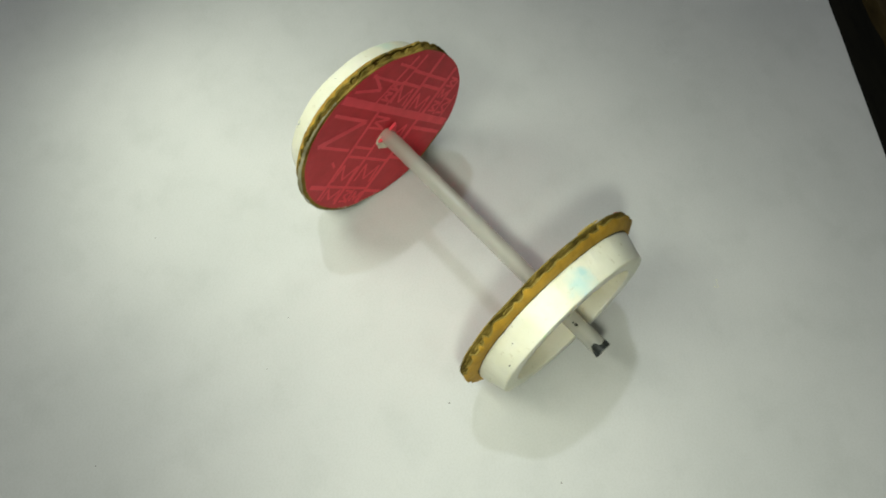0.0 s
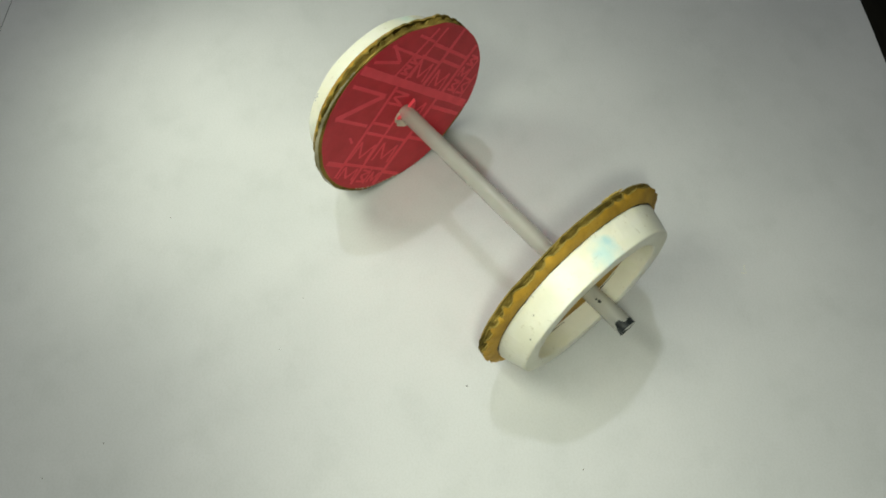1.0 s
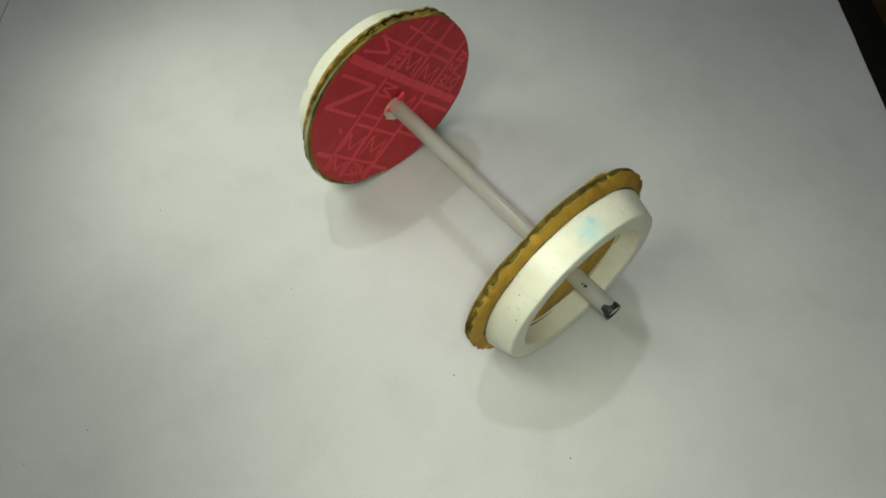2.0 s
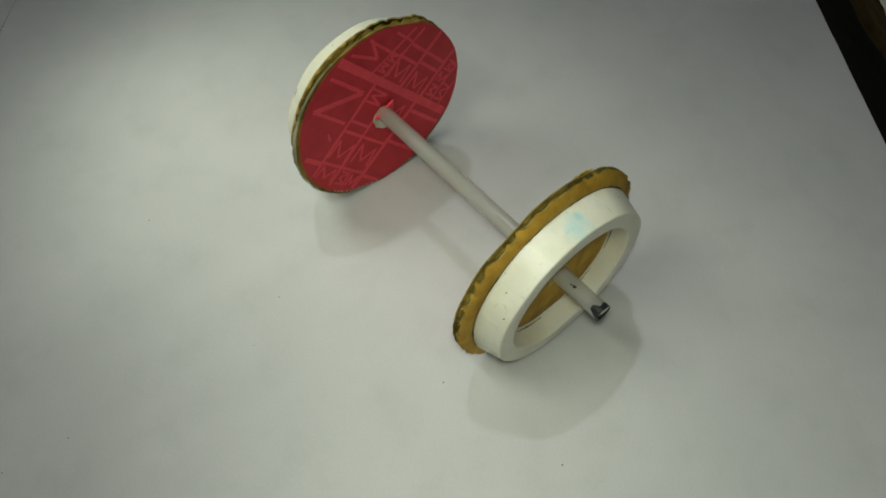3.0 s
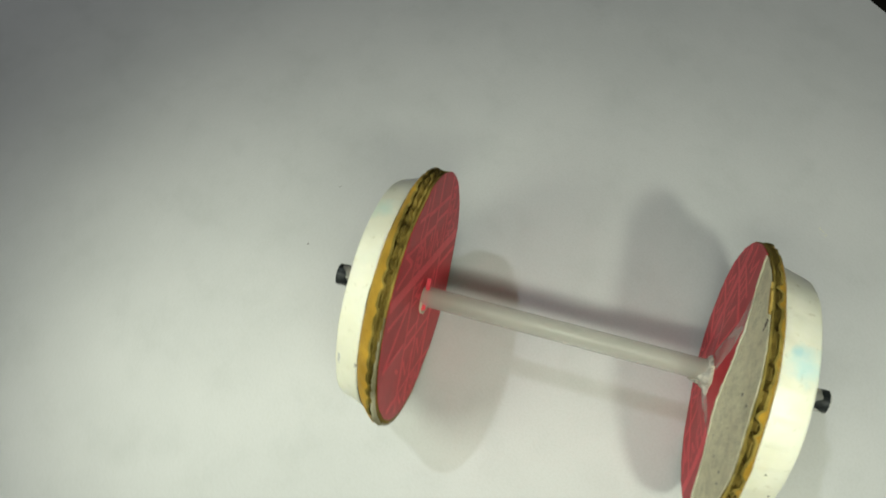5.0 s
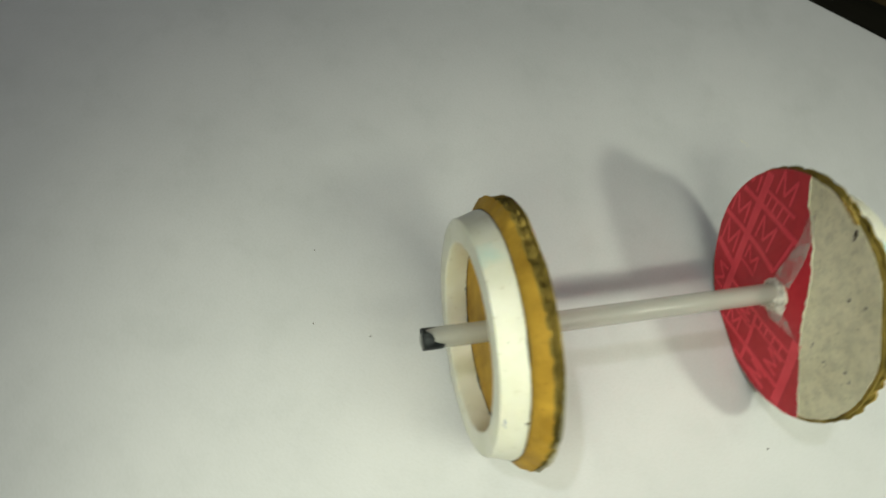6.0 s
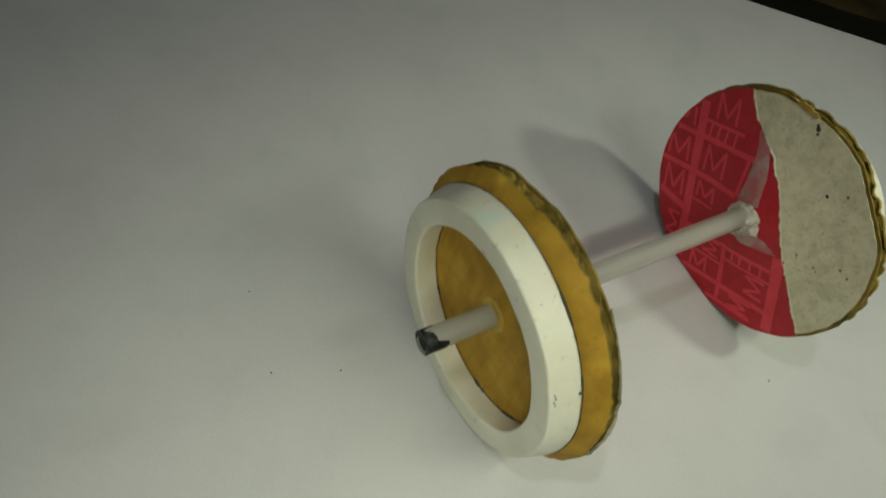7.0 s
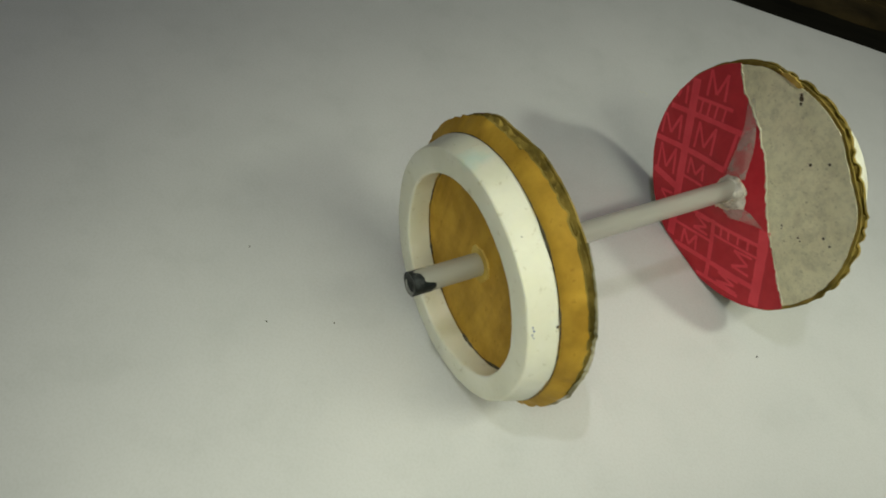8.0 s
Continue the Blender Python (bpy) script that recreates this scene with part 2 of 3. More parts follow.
paper_sheet("paper_sheet", "white A4 paper sheet lying flat under the toy axle",
            (-9.0 * R, -5.74 * R), (-9.0 * R + 0.297, -5.74 * R + 0.210), 0.0, 1)
paper_sheet("paper_sheet", "second white paper sheet beside the first on the table",
            (-2.92 * R - 0.24, -5.76 * R - 0.150), (-2.92 * R, -5.76 * R), 0.0, 2, -0.25)


# ---- the toy axle: two cardboard wheels with plastic rings on a refill tube ----
AXLE_Z = 1.0 * R


def face_x(wheel):
    """Place of the inner face along the axle."""
    return wheel["face"] * R


def core_x(wheel):
    return (wheel["face"] + 0.017) * R


def kraft_x(wheel):
    """Place of the brown outer face along the axle."""
    return wheel["kraft"] * R


def rim_x(wheel, angle):
    """Where the brown layer ends at the rim: pressed flat on one side, standing off on the other."""
    press = 0.5 + 0.5 * math.cos(angle - radians(wheel["pressed"]))
    return (wheel["kraft"] - 0.012 - wheel["curl"] * (wheel["base"] + (1 - wheel["base"]) * press ** 1.5)) * R


def back_x(wheel):
    return (wheel["kraft"] - 0.018) * R


def radius_of(angle, wheel):
    """Outline of a hand-cut disc in metres: slightly faceted, with flats where the scissors went straight."""
    centre = wheel["centre"]
    r = wheel["r"] + wheel["cy"] * math.cos(angle) + 0.012 * ripple(math.cos(angle) * 1.6, math.sin(angle) * 1.6, wheel["seed"])
    r += 0.006 * ripple(math.cos(angle) * 7, math.sin(angle) * 7, wheel["seed"] + 2)
    for mid, reach in wheel["flats"]:
        c = math.cos(angle - radians(mid))
        if c > 0.2:
            r = min(r, reach / c)
    low = math.sin(angle)
    if low < -0.3:                                   # never below the paper
        r = min(r, centre / -low)
    return r * R


def ring_loop(bm, x, wheel, shrink=0.0, n=144, ragged=0.0, teeth=0.0):
    loop = []
    for i in range(n):
        a = 2 * math.pi * i / n
        r = radius_of(a, wheel) - shrink * R
        if ragged:
            r -= ragged * R * max(0.0, ripple(math.cos(a) * 14, math.sin(a) * 14, wheel["seed"] + 9) + 0.1)
        if teeth:
            bite = max(0.0, math.sin(wheel["teeth"] * a + 3.0 * ripple(math.cos(a) * 3, math.sin(a) * 3, wheel["seed"] + 6)))
            r -= teeth * R * bite * (0.3 + 0.7 * abs(math.cos(a - wheel["flute"]))) * (0.5 + ripple(math.cos(a) * 4, math.sin(a) * 4, wheel["seed"] + 40))
        loop.append(bm.verts.new((x, r * math.cos(a), r * math.sin(a))))
    return loop


def liner(wheel, x0, x1, shrink=0.0, ragged=0.0, teeth=0.0, n=144):
    """One flat paper layer of the disc, with its thickness."""
    bm = bmesh.new()
    a = ring_loop(bm, x0, wheel, shrink, n, ragged, teeth)
    b = ring_loop(bm, x1, wheel, shrink, n, ragged, teeth)
    bridge(bm, a, b)
    for loop, x in ((a, x0), (b, x1)):
        inner = loop
        for f in (0.85, 0.70, 0.56, 0.44, 0.34, 0.25, 0.16, 0.08):
            ring_in = [bm.verts.new((x, v.co.y * f, v.co.z * f)) for v in loop]
            bridge(bm, inner, ring_in)
            inner = ring_in
        hub = bm.verts.new((x, 0, 0))
        for i in range(len(inner)):
            bm.faces.new((inner[i], inner[(i + 1) % len(inner)], hub))
    return bm


def curled_liner(wheel):
    """The brown outer layer: flat in the middle, pressed down towards its toothed rim."""
    bm = bmesh.new()
    s, n = wheel["side"], 288
    flat = kraft_x(wheel)
    loops = []
    for f, sink, inset, teeth in ((0.40, 0.0, -wheel["bulge"], 0), (0.62, 0.0, -wheel["bulge"], 0), (0.69, 0.0, -0.3 * wheel["bulge"], 0), (0.80, 0.0, 0, 0), (0.895, 0.0, 0, 0), (0.935, 0.28, 0, 0), (0.97, 0.65, 0, 0.5), (1.0, 1.0, 0, 1.0),
                                  (0.995, 1.0, 0.016, 1.0), (0.90, 0.0, 0.018, 0)):
        edge = ring_loop(bm, 0.0, wheel, -0.008, n, 0.008 * teeth, wheel["bite"] * teeth)
        for i, v in enumerate(edge):
            a = 2 * math.pi * i / n
            v.co.y, v.co.z = v.co.y * f, max(v.co.z * f, -wheel["centre"] * R)
            v.co.x = s * (flat * (1 - sink) + rim_x(wheel, a) * sink - inset * R)
            v.co.x += s * R * 0.010 * ripple(math.cos(a) * 6, math.sin(a) * 6, wheel["seed"] + 50) * (f > 0.94)
            scallop = math.sin(wheel["teeth"] * a + 4.0 * ripple(math.cos(a) * 4, math.sin(a) * 4, wheel["seed"] + 6))
            v.co.x -= s * R * wheel["scallop"] * max(0.0, scallop) * (0.5 + ripple(math.cos(a) * 3, math.sin(a) * 3, wheel["seed"] + 51)) * (f > 0.975)
        loops.append(edge)
    for k, (a, b) in enumerate(zip(loops, loops[1:])):
        before = len(bm.faces)
        bridge(bm, a, b)
        bm.faces.ensure_lookup_table()
        for face in bm.faces[before:]:
            face.material_index = int(k >= 7)           # the cut edge and the back are raw board
    bm.faces.new(loops[0])
    bm.faces.new(loops[-1])
    return bm


def fluting(wheel):
    """The wavy middle layer, cut off along the outline."""
    bm = bmesh.new()
    s = wheel["side"]
    way = Vector((0, math.cos(wheel["flute"]), math.sin(wheel["flute"])))
    across = Vector((0, -way.z, way.y))
    mid, half = (core_x(wheel) + back_x(wheel)) / 2, (back_x(wheel) - core_x(wheel)) / 2 * 0.9
    wave = 0.25 * R
    rows = []
    steps = 160
    for i in range(1, steps):
        u = (-1 + 2 * i / steps) * 0.985
        off = u * R * wheel["r"]
        reach = []
        for sign in (1, -1):
            v = math.sqrt(max(0.0, 1 - u * u)) * sign
            a = math.atan2((way * v + across * u).z, (way * v + across * u).y)
            reach.append(math.sqrt(max(0.0, (radius_of(a, wheel) * 0.90) ** 2 - off * off)) * sign)
        x = s * (mid + half * math.sin(2 * math.pi * off / wave))
        row = []
        for k in range(7):
            v = reach[1] + (reach[0] - reach[1]) * k / 6
            p = across * off + way * v
            row.append(bm.verts.new((x, p.y, p.z)))
        rows.append(row)
    for a, b in zip(rows, rows[1:]):
        for k in range(6):
            bm.faces.new((a[k], a[k + 1], b[k + 1], b[k]))
    bm.normal_update()
    bmesh.ops.solidify(bm, geom=bm.faces[:], thickness=0.00028)
    return bm


def crushed_edge(wheel):
    """The squeezed rim between the liners: torn plies, with dark hollows where the flutes open."""
    bm = bmesh.new()
    s, n, across = wheel["side"], 640, 11
    rows = []
    for i in range(n):
        a = 2 * math.pi * i / n
        u, v = math.cos(a), math.sin(a)
        open_end = abs(math.cos(a - wheel["flute"])) ** 2 * wheel["open"]
        tooth = math.sin(wheel["teeth"] * a + 4.0 * ripple(u * 4, v * 4, wheel["seed"] + 6))
        hollow = tooth * (0.45 + 0.75 * open_end) - 0.10 + 0.7 * ripple(u * 7, v * 7, wheel["seed"] + 8)
        hollow = min(1.0, max(0.0, hollow * 2.2))
        row = []
        for k in range(across):
            f = k / (across - 1)
            x = core_x(wheel) + (rim_x(wheel, a) - 0.010 * R - core_x(wheel)) * f
            lump = 0.022 * ripple(u * 14 + 3, v * 14, f * 2.5 + wheel["seed"])
            layer = 0.020 * math.cos(2 * math.pi * (f + 0.30 * ripple(u * 5, v * 5, wheel["seed"] + 4)) * 2.2)
            pit = wheel["pit"] * hollow * math.sin(math.pi * min(1.0, f * (0.9 + 0.5 * ripple(u * 9, v * 9, 5)))) ** 2
            crack = 0.05 * max(0.0, f - 0.86) / 0.14 * (0.5 + 0.8 * ripple(u * 5, v * 5, wheel["seed"] + 60))
            r = radius_of(a, wheel) - R * (0.016 + max(-0.014, lump + layer) + pit + max(0.0, crack))
            row.append(bm.verts.new((s * x, r * u, r * v)))
        rows.append(row)
    for i in range(n):
        b = rows[(i + 1) % n]
        for k in range(across - 1):
            bm.faces.new((rows[i][k], rows[i][k + 1], b[k + 1], b[k]))
    return bm


def plastic_ring(wheel):
    """A turned ring: outer wall, rounded lips, bored middle."""
    bm = bmesh.new()
    s = wheel["side"]
    x0, x1, ro, ri, rd = kraft_x(wheel) - 0.004 * R, wheel["ring_x"] * R, wheel["ring_r"], wheel["bore"], wheel["bore_back"]
    lip = 0.017
    profile = [(x0 + 0.010 * R, rd + 0.006), (x0, rd + 0.030), (x0, ro - 0.02), (x0 + 0.006 * R, ro), (x0 + 0.02 * R, ro + 0.006)]
    for k in range(5):
        q = k / 4 * math.pi / 2
        profile.append((x1 - lip * R + lip * R * math.sin(q), wheel["front_r"] - lip + lip * math.cos(q)))
    for k in range(5):
        q = k / 4 * math.pi / 2
        profile.append((x1 - lip * R + lip * R * math.cos(q), ri + lip - lip * math.sin(q)))
    profile.append(((x0 + x1) / 2, (ri + rd) / 2 + 0.002))
    loops = []
    for a in [2 * math.pi * i / 128 for i in range(128)]:
        row = []
        for x, r in profile:
            uneven = 0.010 * ripple(math.cos(a) * 2.2, math.sin(a) * 2.2, wheel["seed"] + 20)
            uneven += 0.004 * ripple(math.cos(a) * 11, math.sin(a) * 11, x * 300 + wheel["seed"])
            rr = (r + uneven) * R
            if r < rd + 0.008 and x < x0 + 0.012 * R:           # the sawn back edge of the bore
                x += 0.030 * R * max(0.0, ripple(math.cos(a) * 5, math.sin(a) * 5, wheel["seed"] + 30))
            row.append(bm.verts.new((s * x, rr * math.cos(a) + wheel["ring_y"] * R, rr * math.sin(a) + wheel["ring_z"] * R)))
        loops.append(row)
    n = len(profile)
    for i in range(128):
        b = loops[(i + 1) % 128]
        for k in range(n):
            bm.faces.new((loops[i][k], loops[i][(k + 1) % n], b[(k + 1) % n], b[k]))
    return bm


def stroke(bm, x, p, q, width, limit, lift=0.0):
    """A flat printed bar on a disc face from p to q (y, z in disc radii), clipped to the outline."""
    p, q = Vector(p), Vector(q)
    way = (q - p).normalized()
    side = Vector((-way.y, way.x)) * width / 2
    n = max(2, int((q - p).length / 0.03))
    pts = [p + (q - p) * i / n for i in range(n + 1)]
    inside = [c for c in pts if (c + side).length < limit(c) and (c - side).length < limit(c)]
    if len(inside) < 2:
        return
    verts = []
    x -= math.copysign(lift, x)
    for c in inside:
        w = 1 + 0.12 * ripple(c.x * 9, c.y * 9, 3)
        verts.append([bm.verts.new((x, (c + k * side * w).x * R, (c + k * side * w).y * R)) for k in (-1, 1)])
    for a, b in zip(verts, verts[1:]):
        bm.faces.new((a[0], a[1], b[1], b[0]))


def printed_pattern(wheel, turn, rails, bars, cells, keep, film=0.00002):
    """Packaging print: rails, cross bars and zigzag strokes laid out on a turned grid (s, t)."""
    bm = bmesh.new()
    x = wheel["side"] * (face_x(wheel) - film)
    c, s = math.cos(turn), math.sin(turn)

    def place(a, b):
        return (a * c - b * s, a * s + b * c)

    def limit(p):
        if not keep(p.x, p.y):
            return 0.0
        return radius_of(math.atan2(p.y, p.x), wheel) / R - 0.004

    lift = 0.0                                       # each stroke of ink lies a hair above the one before
    for a0, b0, a1, b1, w in rails:
        lift += 1e-6
        stroke(bm, x, place(a0, b0), place(a1, b1), w * 1.15, limit, lift)
    for b, a0, a1, w in bars:
        lift += 1e-6
        stroke(bm, x, place(a0, b), place(a1, b), w, limit, lift)
    for a, b, wide, high, flip in cells:             # an M-like zigzag in a cell
        pts = [(0, 0), (0.05, 1), (0.5, 0.15), (0.95, 1), (1, 0)]
        if flip:
            pts = [(v, u) for u, v in pts]
        line = [place(a + u * wide, b + v * high) for u, v in pts]
        for p, q in zip(line, line[1:]):
            lift += 6e-7
            stroke(bm, x, p, q, 0.027, limit, lift)
    return bm


def smear(outline, x, side, bulge, seed):
    """A thin dried film on a disc face round the given y, z outline (disc radii), thicker in its middle."""
    bm = bmesh.new()
    mid = Vector((sum(p[0] for p in outline) / len(outline), sum(p[1] for p in outline) / len(outline)))
    fine = []
    for p, q in zip(outline, outline[1:] + outline[:1]):
        for k in range(5):
            c = Vector(p).lerp(Vector(q), k / 5)
            fine.append(c + (c - mid) * 0.10 * ripple(c.x * 17, c.y * 17, seed))
    loops = []
    for f, lift in ((1.0, 0.0), (0.93, 0.45), (0.6, 0.85), (0.25, 1.0)):
        loop = []
        for c in fine:
            p = mid + (c - mid) * f
            up = bulge * lift * (1 + 0.7 * ripple(p.x * 13, p.y * 13, seed + 1))
            loop.append(bm.verts.new((side * (x - up * R), p.x * R, p.y * R)))
        loops.append(loop)
    for a, b in zip(loops, loops[1:]):
        bridge(bm, a, b)
    bm.faces.new(loops[-1])
    return bm


def patch(bm, outline, x, side, depth, seed, ragged=0.02):
    """A small flat paper scrap with thickness."""
    fine = []
    for p, q in zip(outline, outline[1:] + outline[:1]):
        for k in range(6):
            c = Vector(p).lerp(Vector(q), k / 6)
            fine.append(c + Vector((ripple(c.x * 30, c.y * 30, seed), ripple(c.x * 30, c.y * 30, seed + 5))) * ragged)
    a = [bm.verts.new((side * (x - depth * R), c.x * R, c.y * R)) for c in fine]
    b = [bm.verts.new((side * x, c.x * R, c.y * R)) for c in fine]
    bm.faces.new(a)
    bridge(bm, a, b)


def fleck(bm, place, size, seed):
    """A tiny flattened crumb."""
    made = bmesh.ops.create_icosphere(bm, subdivisions=1, radius=size)["verts"]
    for v in made:
        v.co = Vector((v.co.x * (1 + 0.6 * ripple(v.co.x * 9e3, v.co.y * 9e3, seed)), v.co.y, v.co.z)) + Vector(place)


toy = new("toy_axle")
tagged(toy, "homemade toy axle with cardboard wheels and white plastic rings", "toy")
toy.location = (0, 0, AXLE_Z)

WHEEL_A = dict(side=1, r=1.020, cy=-0.022, centre=0.985, seed=11, flute=radians(155), open=0.9, teeth=38, pit=0.13, scallop=0.040, bite=0.038, z=-0.015,
               flats=[(-88, 0.985), (75, 1.0), (122, 0.995), (205, 1.045)], face=1.140, kraft=1.258, curl=0.036, pressed=50, base=0.30, bulge=0.065, grime=0.006,
               ring_x=1.515, ring_r=0.902, front_r=0.840, bore=0.670, bore_back=0.690, ring_y=-0.018, ring_z=-0.018)
WHEEL_B = dict(side=-1, r=1.008, cy=-0.018, centre=1.0, seed=31, flute=radians(68), open=0.7, teeth=46, pit=0.04, scallop=0.022, bite=0.022, z=0.0,
               flats=[(-48, 0.975), (72, 0.975), (-105, 0.985)], face=1.150, kraft=1.328, curl=0.088, pressed=160, base=0.35, bulge=0.0, grime=0.026,
               ring_x=1.520, ring_r=0.918, front_r=0.874, bore=0.694, bore_back=0.722, ring_y=-0.010, ring_z=-0.040)

PRINT_B = dict(WHEEL_B, r=0.995, cy=0.0, flats=[(-48, 0.945), (72, 0.97), (-105, 0.975)])      # the red paper is cut a little smaller
FACE_A, FACE_B = face_x(WHEEL_A), face_x(WHEEL_B)

RING_A = plastic_material("cream_plastic_blue_smudge", [
    ((1.43 * R, -0.09 * R, 0.88 * R), 0.0024, (0.36, 0.68, 0.73), 0.55),
    ((1.50 * R, 0.06 * R, 0.89 * R), 0.0009, (0.22, 0.52, 0.60), 0.5),
    ((1.36 * R, -0.02 * R, 0.89 * R), 0.0008, (0.30, 0.60, 0.66), 0.5)])
RING_B = plastic_material("cream_plastic_green_smudge", [
    ((-1.47 * R, 0.30 * R, 0.83 * R), 0.0020, (0.55, 0.74, 0.66), 0.6)])


def wheel_disc(wheel, label):
    """The corrugated disc as one part with its layers under it."""
    s = wheel["side"]
    disc = part("wheel_disc", curled_liner(wheel), KRAFT, toy, label, True)
    disc.data.materials.append(EDGE)
    disc.location.z = wheel["z"] * R
    part("fluting", fluting(wheel), FLUTE, disc, "wavy brown corrugated layer", True)
    part("crushed_edge", crushed_edge(wheel), EDGE, disc, "crushed brown cardboard edge", True)
    return disc


# wheel B: its whole inner face keeps the red print
disc_b = wheel_disc(WHEEL_B, "round corrugated cardboard disc with brown outer face")
part("inner_liner", liner(WHEEL_B, -core_x(WHEEL_B), -(FACE_B + 0.004 * R), ragged=0.012), EDGE, disc_b, "brown paper layer")
part("red_print", liner(PRINT_B, -(FACE_B + 0.004 * R), -FACE_B, 0.004), RED, disc_b, "dark red printed inner face")
part("printed_pattern", printed_pattern(
    PRINT_B, math.atan2(-0.733, 0.680),
    rails=[(-0.35, -0.92, -0.35, 0.24, 0.036), (-0.05, -0.94, -0.05, -0.08, 0.034), (0.32, -0.92, 0.37, 0.24, 0.046), (-0.48, 0.30, -0.31, 0.88, 0.028),
           (-0.31, 0.30, -0.20, 0.92, 0.026), (0.01, 0.30, 0.05, 0.98, 0.042), (0.38, 0.28, 0.40, 0.95, 0.046), (0.57, 0.33, 0.60, 0.80, 0.024),
           (-0.87, -0.26, -0.43, 0.10, 0.052), (-0.52, -0.41, -0.44, -0.47, 0.024), (-0.86, 0.37, -0.53, 0.45, 0.030), (-0.53, 0.45, -0.74, 0.58, 0.030),
           (0.13, -0.92, 0.13, -0.72, 0.024), (0.74, 0.32, 0.74, 0.62, 0.022)],
    bars=[(0.27, -1.0, 1.0, 0.090), (0.10, -0.92, -0.42, 0.040), (-0.25, -0.87, -0.40, 0.036), (-0.73, -0.76, -0.37, 0.056), (-0.32, -0.35, 0.33, 0.034),
          (-0.20, -0.33, -0.06, 0.030), (-0.71, -0.34, 0.31, 0.036), (-0.27, 0.36, 0.90, 0.042), (-0.74, 0.33, 0.70, 0.042), (0.13, 0.38, 0.92, 0.046),
          (0.58, -0.30, 0.02, 0.036), (0.615, 0.04, 0.38, 0.036), (0.73, -0.24, 0.39, 0.036), (0.75, -0.50, -0.25, 0.030), (0.565, -0.76, -0.30, 0.030)],
    cells=[(-0.32, -0.65, 0.25, 0.22, False), (0.02, -0.62, 0.26, 0.23, False), (-0.33, 0.04, 0.23, 0.14, True), (-0.27, 0.34, 0.22, 0.21, False),
           (0.08, 0.32, 0.22, 0.20, False), (0.60, 0.36, 0.14, 0.18, True), (-0.31, -0.90, 0.22, 0.16, False), (0.0, -0.90, 0.12, 0.15, True),
           (0.17, -0.90, 0.12, 0.15, False), (0.43, 0.36, 0.12, 0.12, True), (0.44, 0.52, 0.13, 0.12, False), (0.44, 0.68, 0.13, 0.10, True),
           (-0.44, 0.36, 0.11, 0.09, True), (-0.41, 0.49, 0.11, 0.08, True), (0.0, -0.05, 0.26, 0.20, False)],
    keep=lambda y, z: True), ROSE, disc_b, "brighter red printed lines")
bm = bmesh.new()
patch(bm, [(-0.13, -0.02), (-0.10, -0.14), (0.00, -0.21), (0.10, -0.16), (0.11, -0.02), (0.04, 0.05), (-0.05, 0.06)], FACE_B, -1, 0.020, 4)
part("torn_hole", bm, TORN, disc_b, "torn white paper round the tube")
bm = bmesh.new()
patch(bm, [(-0.12, 0.00), (-0.02, 0.05), (0.11, 0.13), (0.09, 0.02), (0.0, -0.06)], FACE_B - 0.018 * R, -1, 0.03, 8, 0.012)
part("torn_flap", bm, ROSE, disc_b, "lifted red paper flap")

def torn_fluff(wheel, a0, a1, seed):
    """Ragged pale fibres where the paper was torn along the rim."""
    bm = bmesh.new()
    s, n = wheel["side"], int((a1 - a0) * 2.2)
    rows = []
    for i in range(n + 1):
        a = radians(a0 + (a1 - a0) * i / n)
        reach = 0.75 + 0.5 * ripple(math.cos(a) * 8, math.sin(a) * 8, seed) + 0.4 * ripple(math.cos(a) * 30, math.sin(a) * 30, seed + 1)
        reach = max(0.35, min(1.0, reach)) * min(1.0, 0.12 + 2.2 * (i / n), 9 * (1 - i / n))
        wide = rim_x(wheel, a) - face_x(wheel) - 0.014 * R
        row = []
        for k in range(4):
            f = k / 3
            x = face_x(wheel) + 0.004 * R + f * reach * wide
            r = radius_of(a, wheel) + R * (0.005 + 0.014 * math.sin(math.pi * f) * (0.8 + ripple(a * 9, f * 2, seed)) + 0.004 * f)
            row.append(bm.verts.new((s * x, r * math.cos(a), max(r * math.sin(a), -wheel["centre"] * R))))
        rows.append(row)
    for a, b in zip(rows, rows[1:]):
        for k in range(3):
            bm.faces.new((a[k], a[k + 1], b[k + 1], b[k]))
    return bm


part("torn_fibre", torn_fluff(WHEEL_B, 120, 268, 70), PALE, disc_b, "pale torn paper fibre", True)
bm = bmesh.new()
for k in range(14):                                   # white paper crumbs along the lower rim of the print
    a = radians(228 + 2.6 * k + 2 * ripple(k * 3.1, 1, 5))
    r = radius_of(a, PRINT_B) - 0.004 * R
    fleck(bm, (-(FACE_B - 0.002 * R), r * math.cos(a), r * math.sin(a)), (0.008 + 0.007 * abs(ripple(k * 2.3, 2, 5))) * R, k)
part("paper_crumbs", bm, TORN, disc_b, "white crumbs of torn paper")

# wheel A: half of the print is torn off down to grey board
disc_a = wheel_disc(WHEEL_A, "round corrugated cardboard disc with brown outer face")
part("inner_liner", liner(WHEEL_A, core_x(WHEEL_A), FACE_A + 0.005 * R, ragged=0.012), EDGE, disc_a, "brown paper layer")
part("grey_face", liner(WHEEL_A, FACE_A + 0.005 * R, FACE_A, 0.026, ragged=0.014), BOARD, disc_a, "bare grey board face with dark specks")


def torn_line(y):
    """Height of the torn edge of the print over the face."""
    bow = 0.085 * math.exp(-((y + 0.03) / 0.28) ** 2) - 0.045 * math.exp(-((y - 0.5) / 0.12) ** 2) + 0.05 * math.exp(-((y + 0.9) / 0.15) ** 2)
    return 0.315 + 0.753 * y - 0.09 * y * y + bow + 0.016 * ripple(y * 16, 0.7, 40) + 0.012 * ripple(y * 45, 0.2, 41)


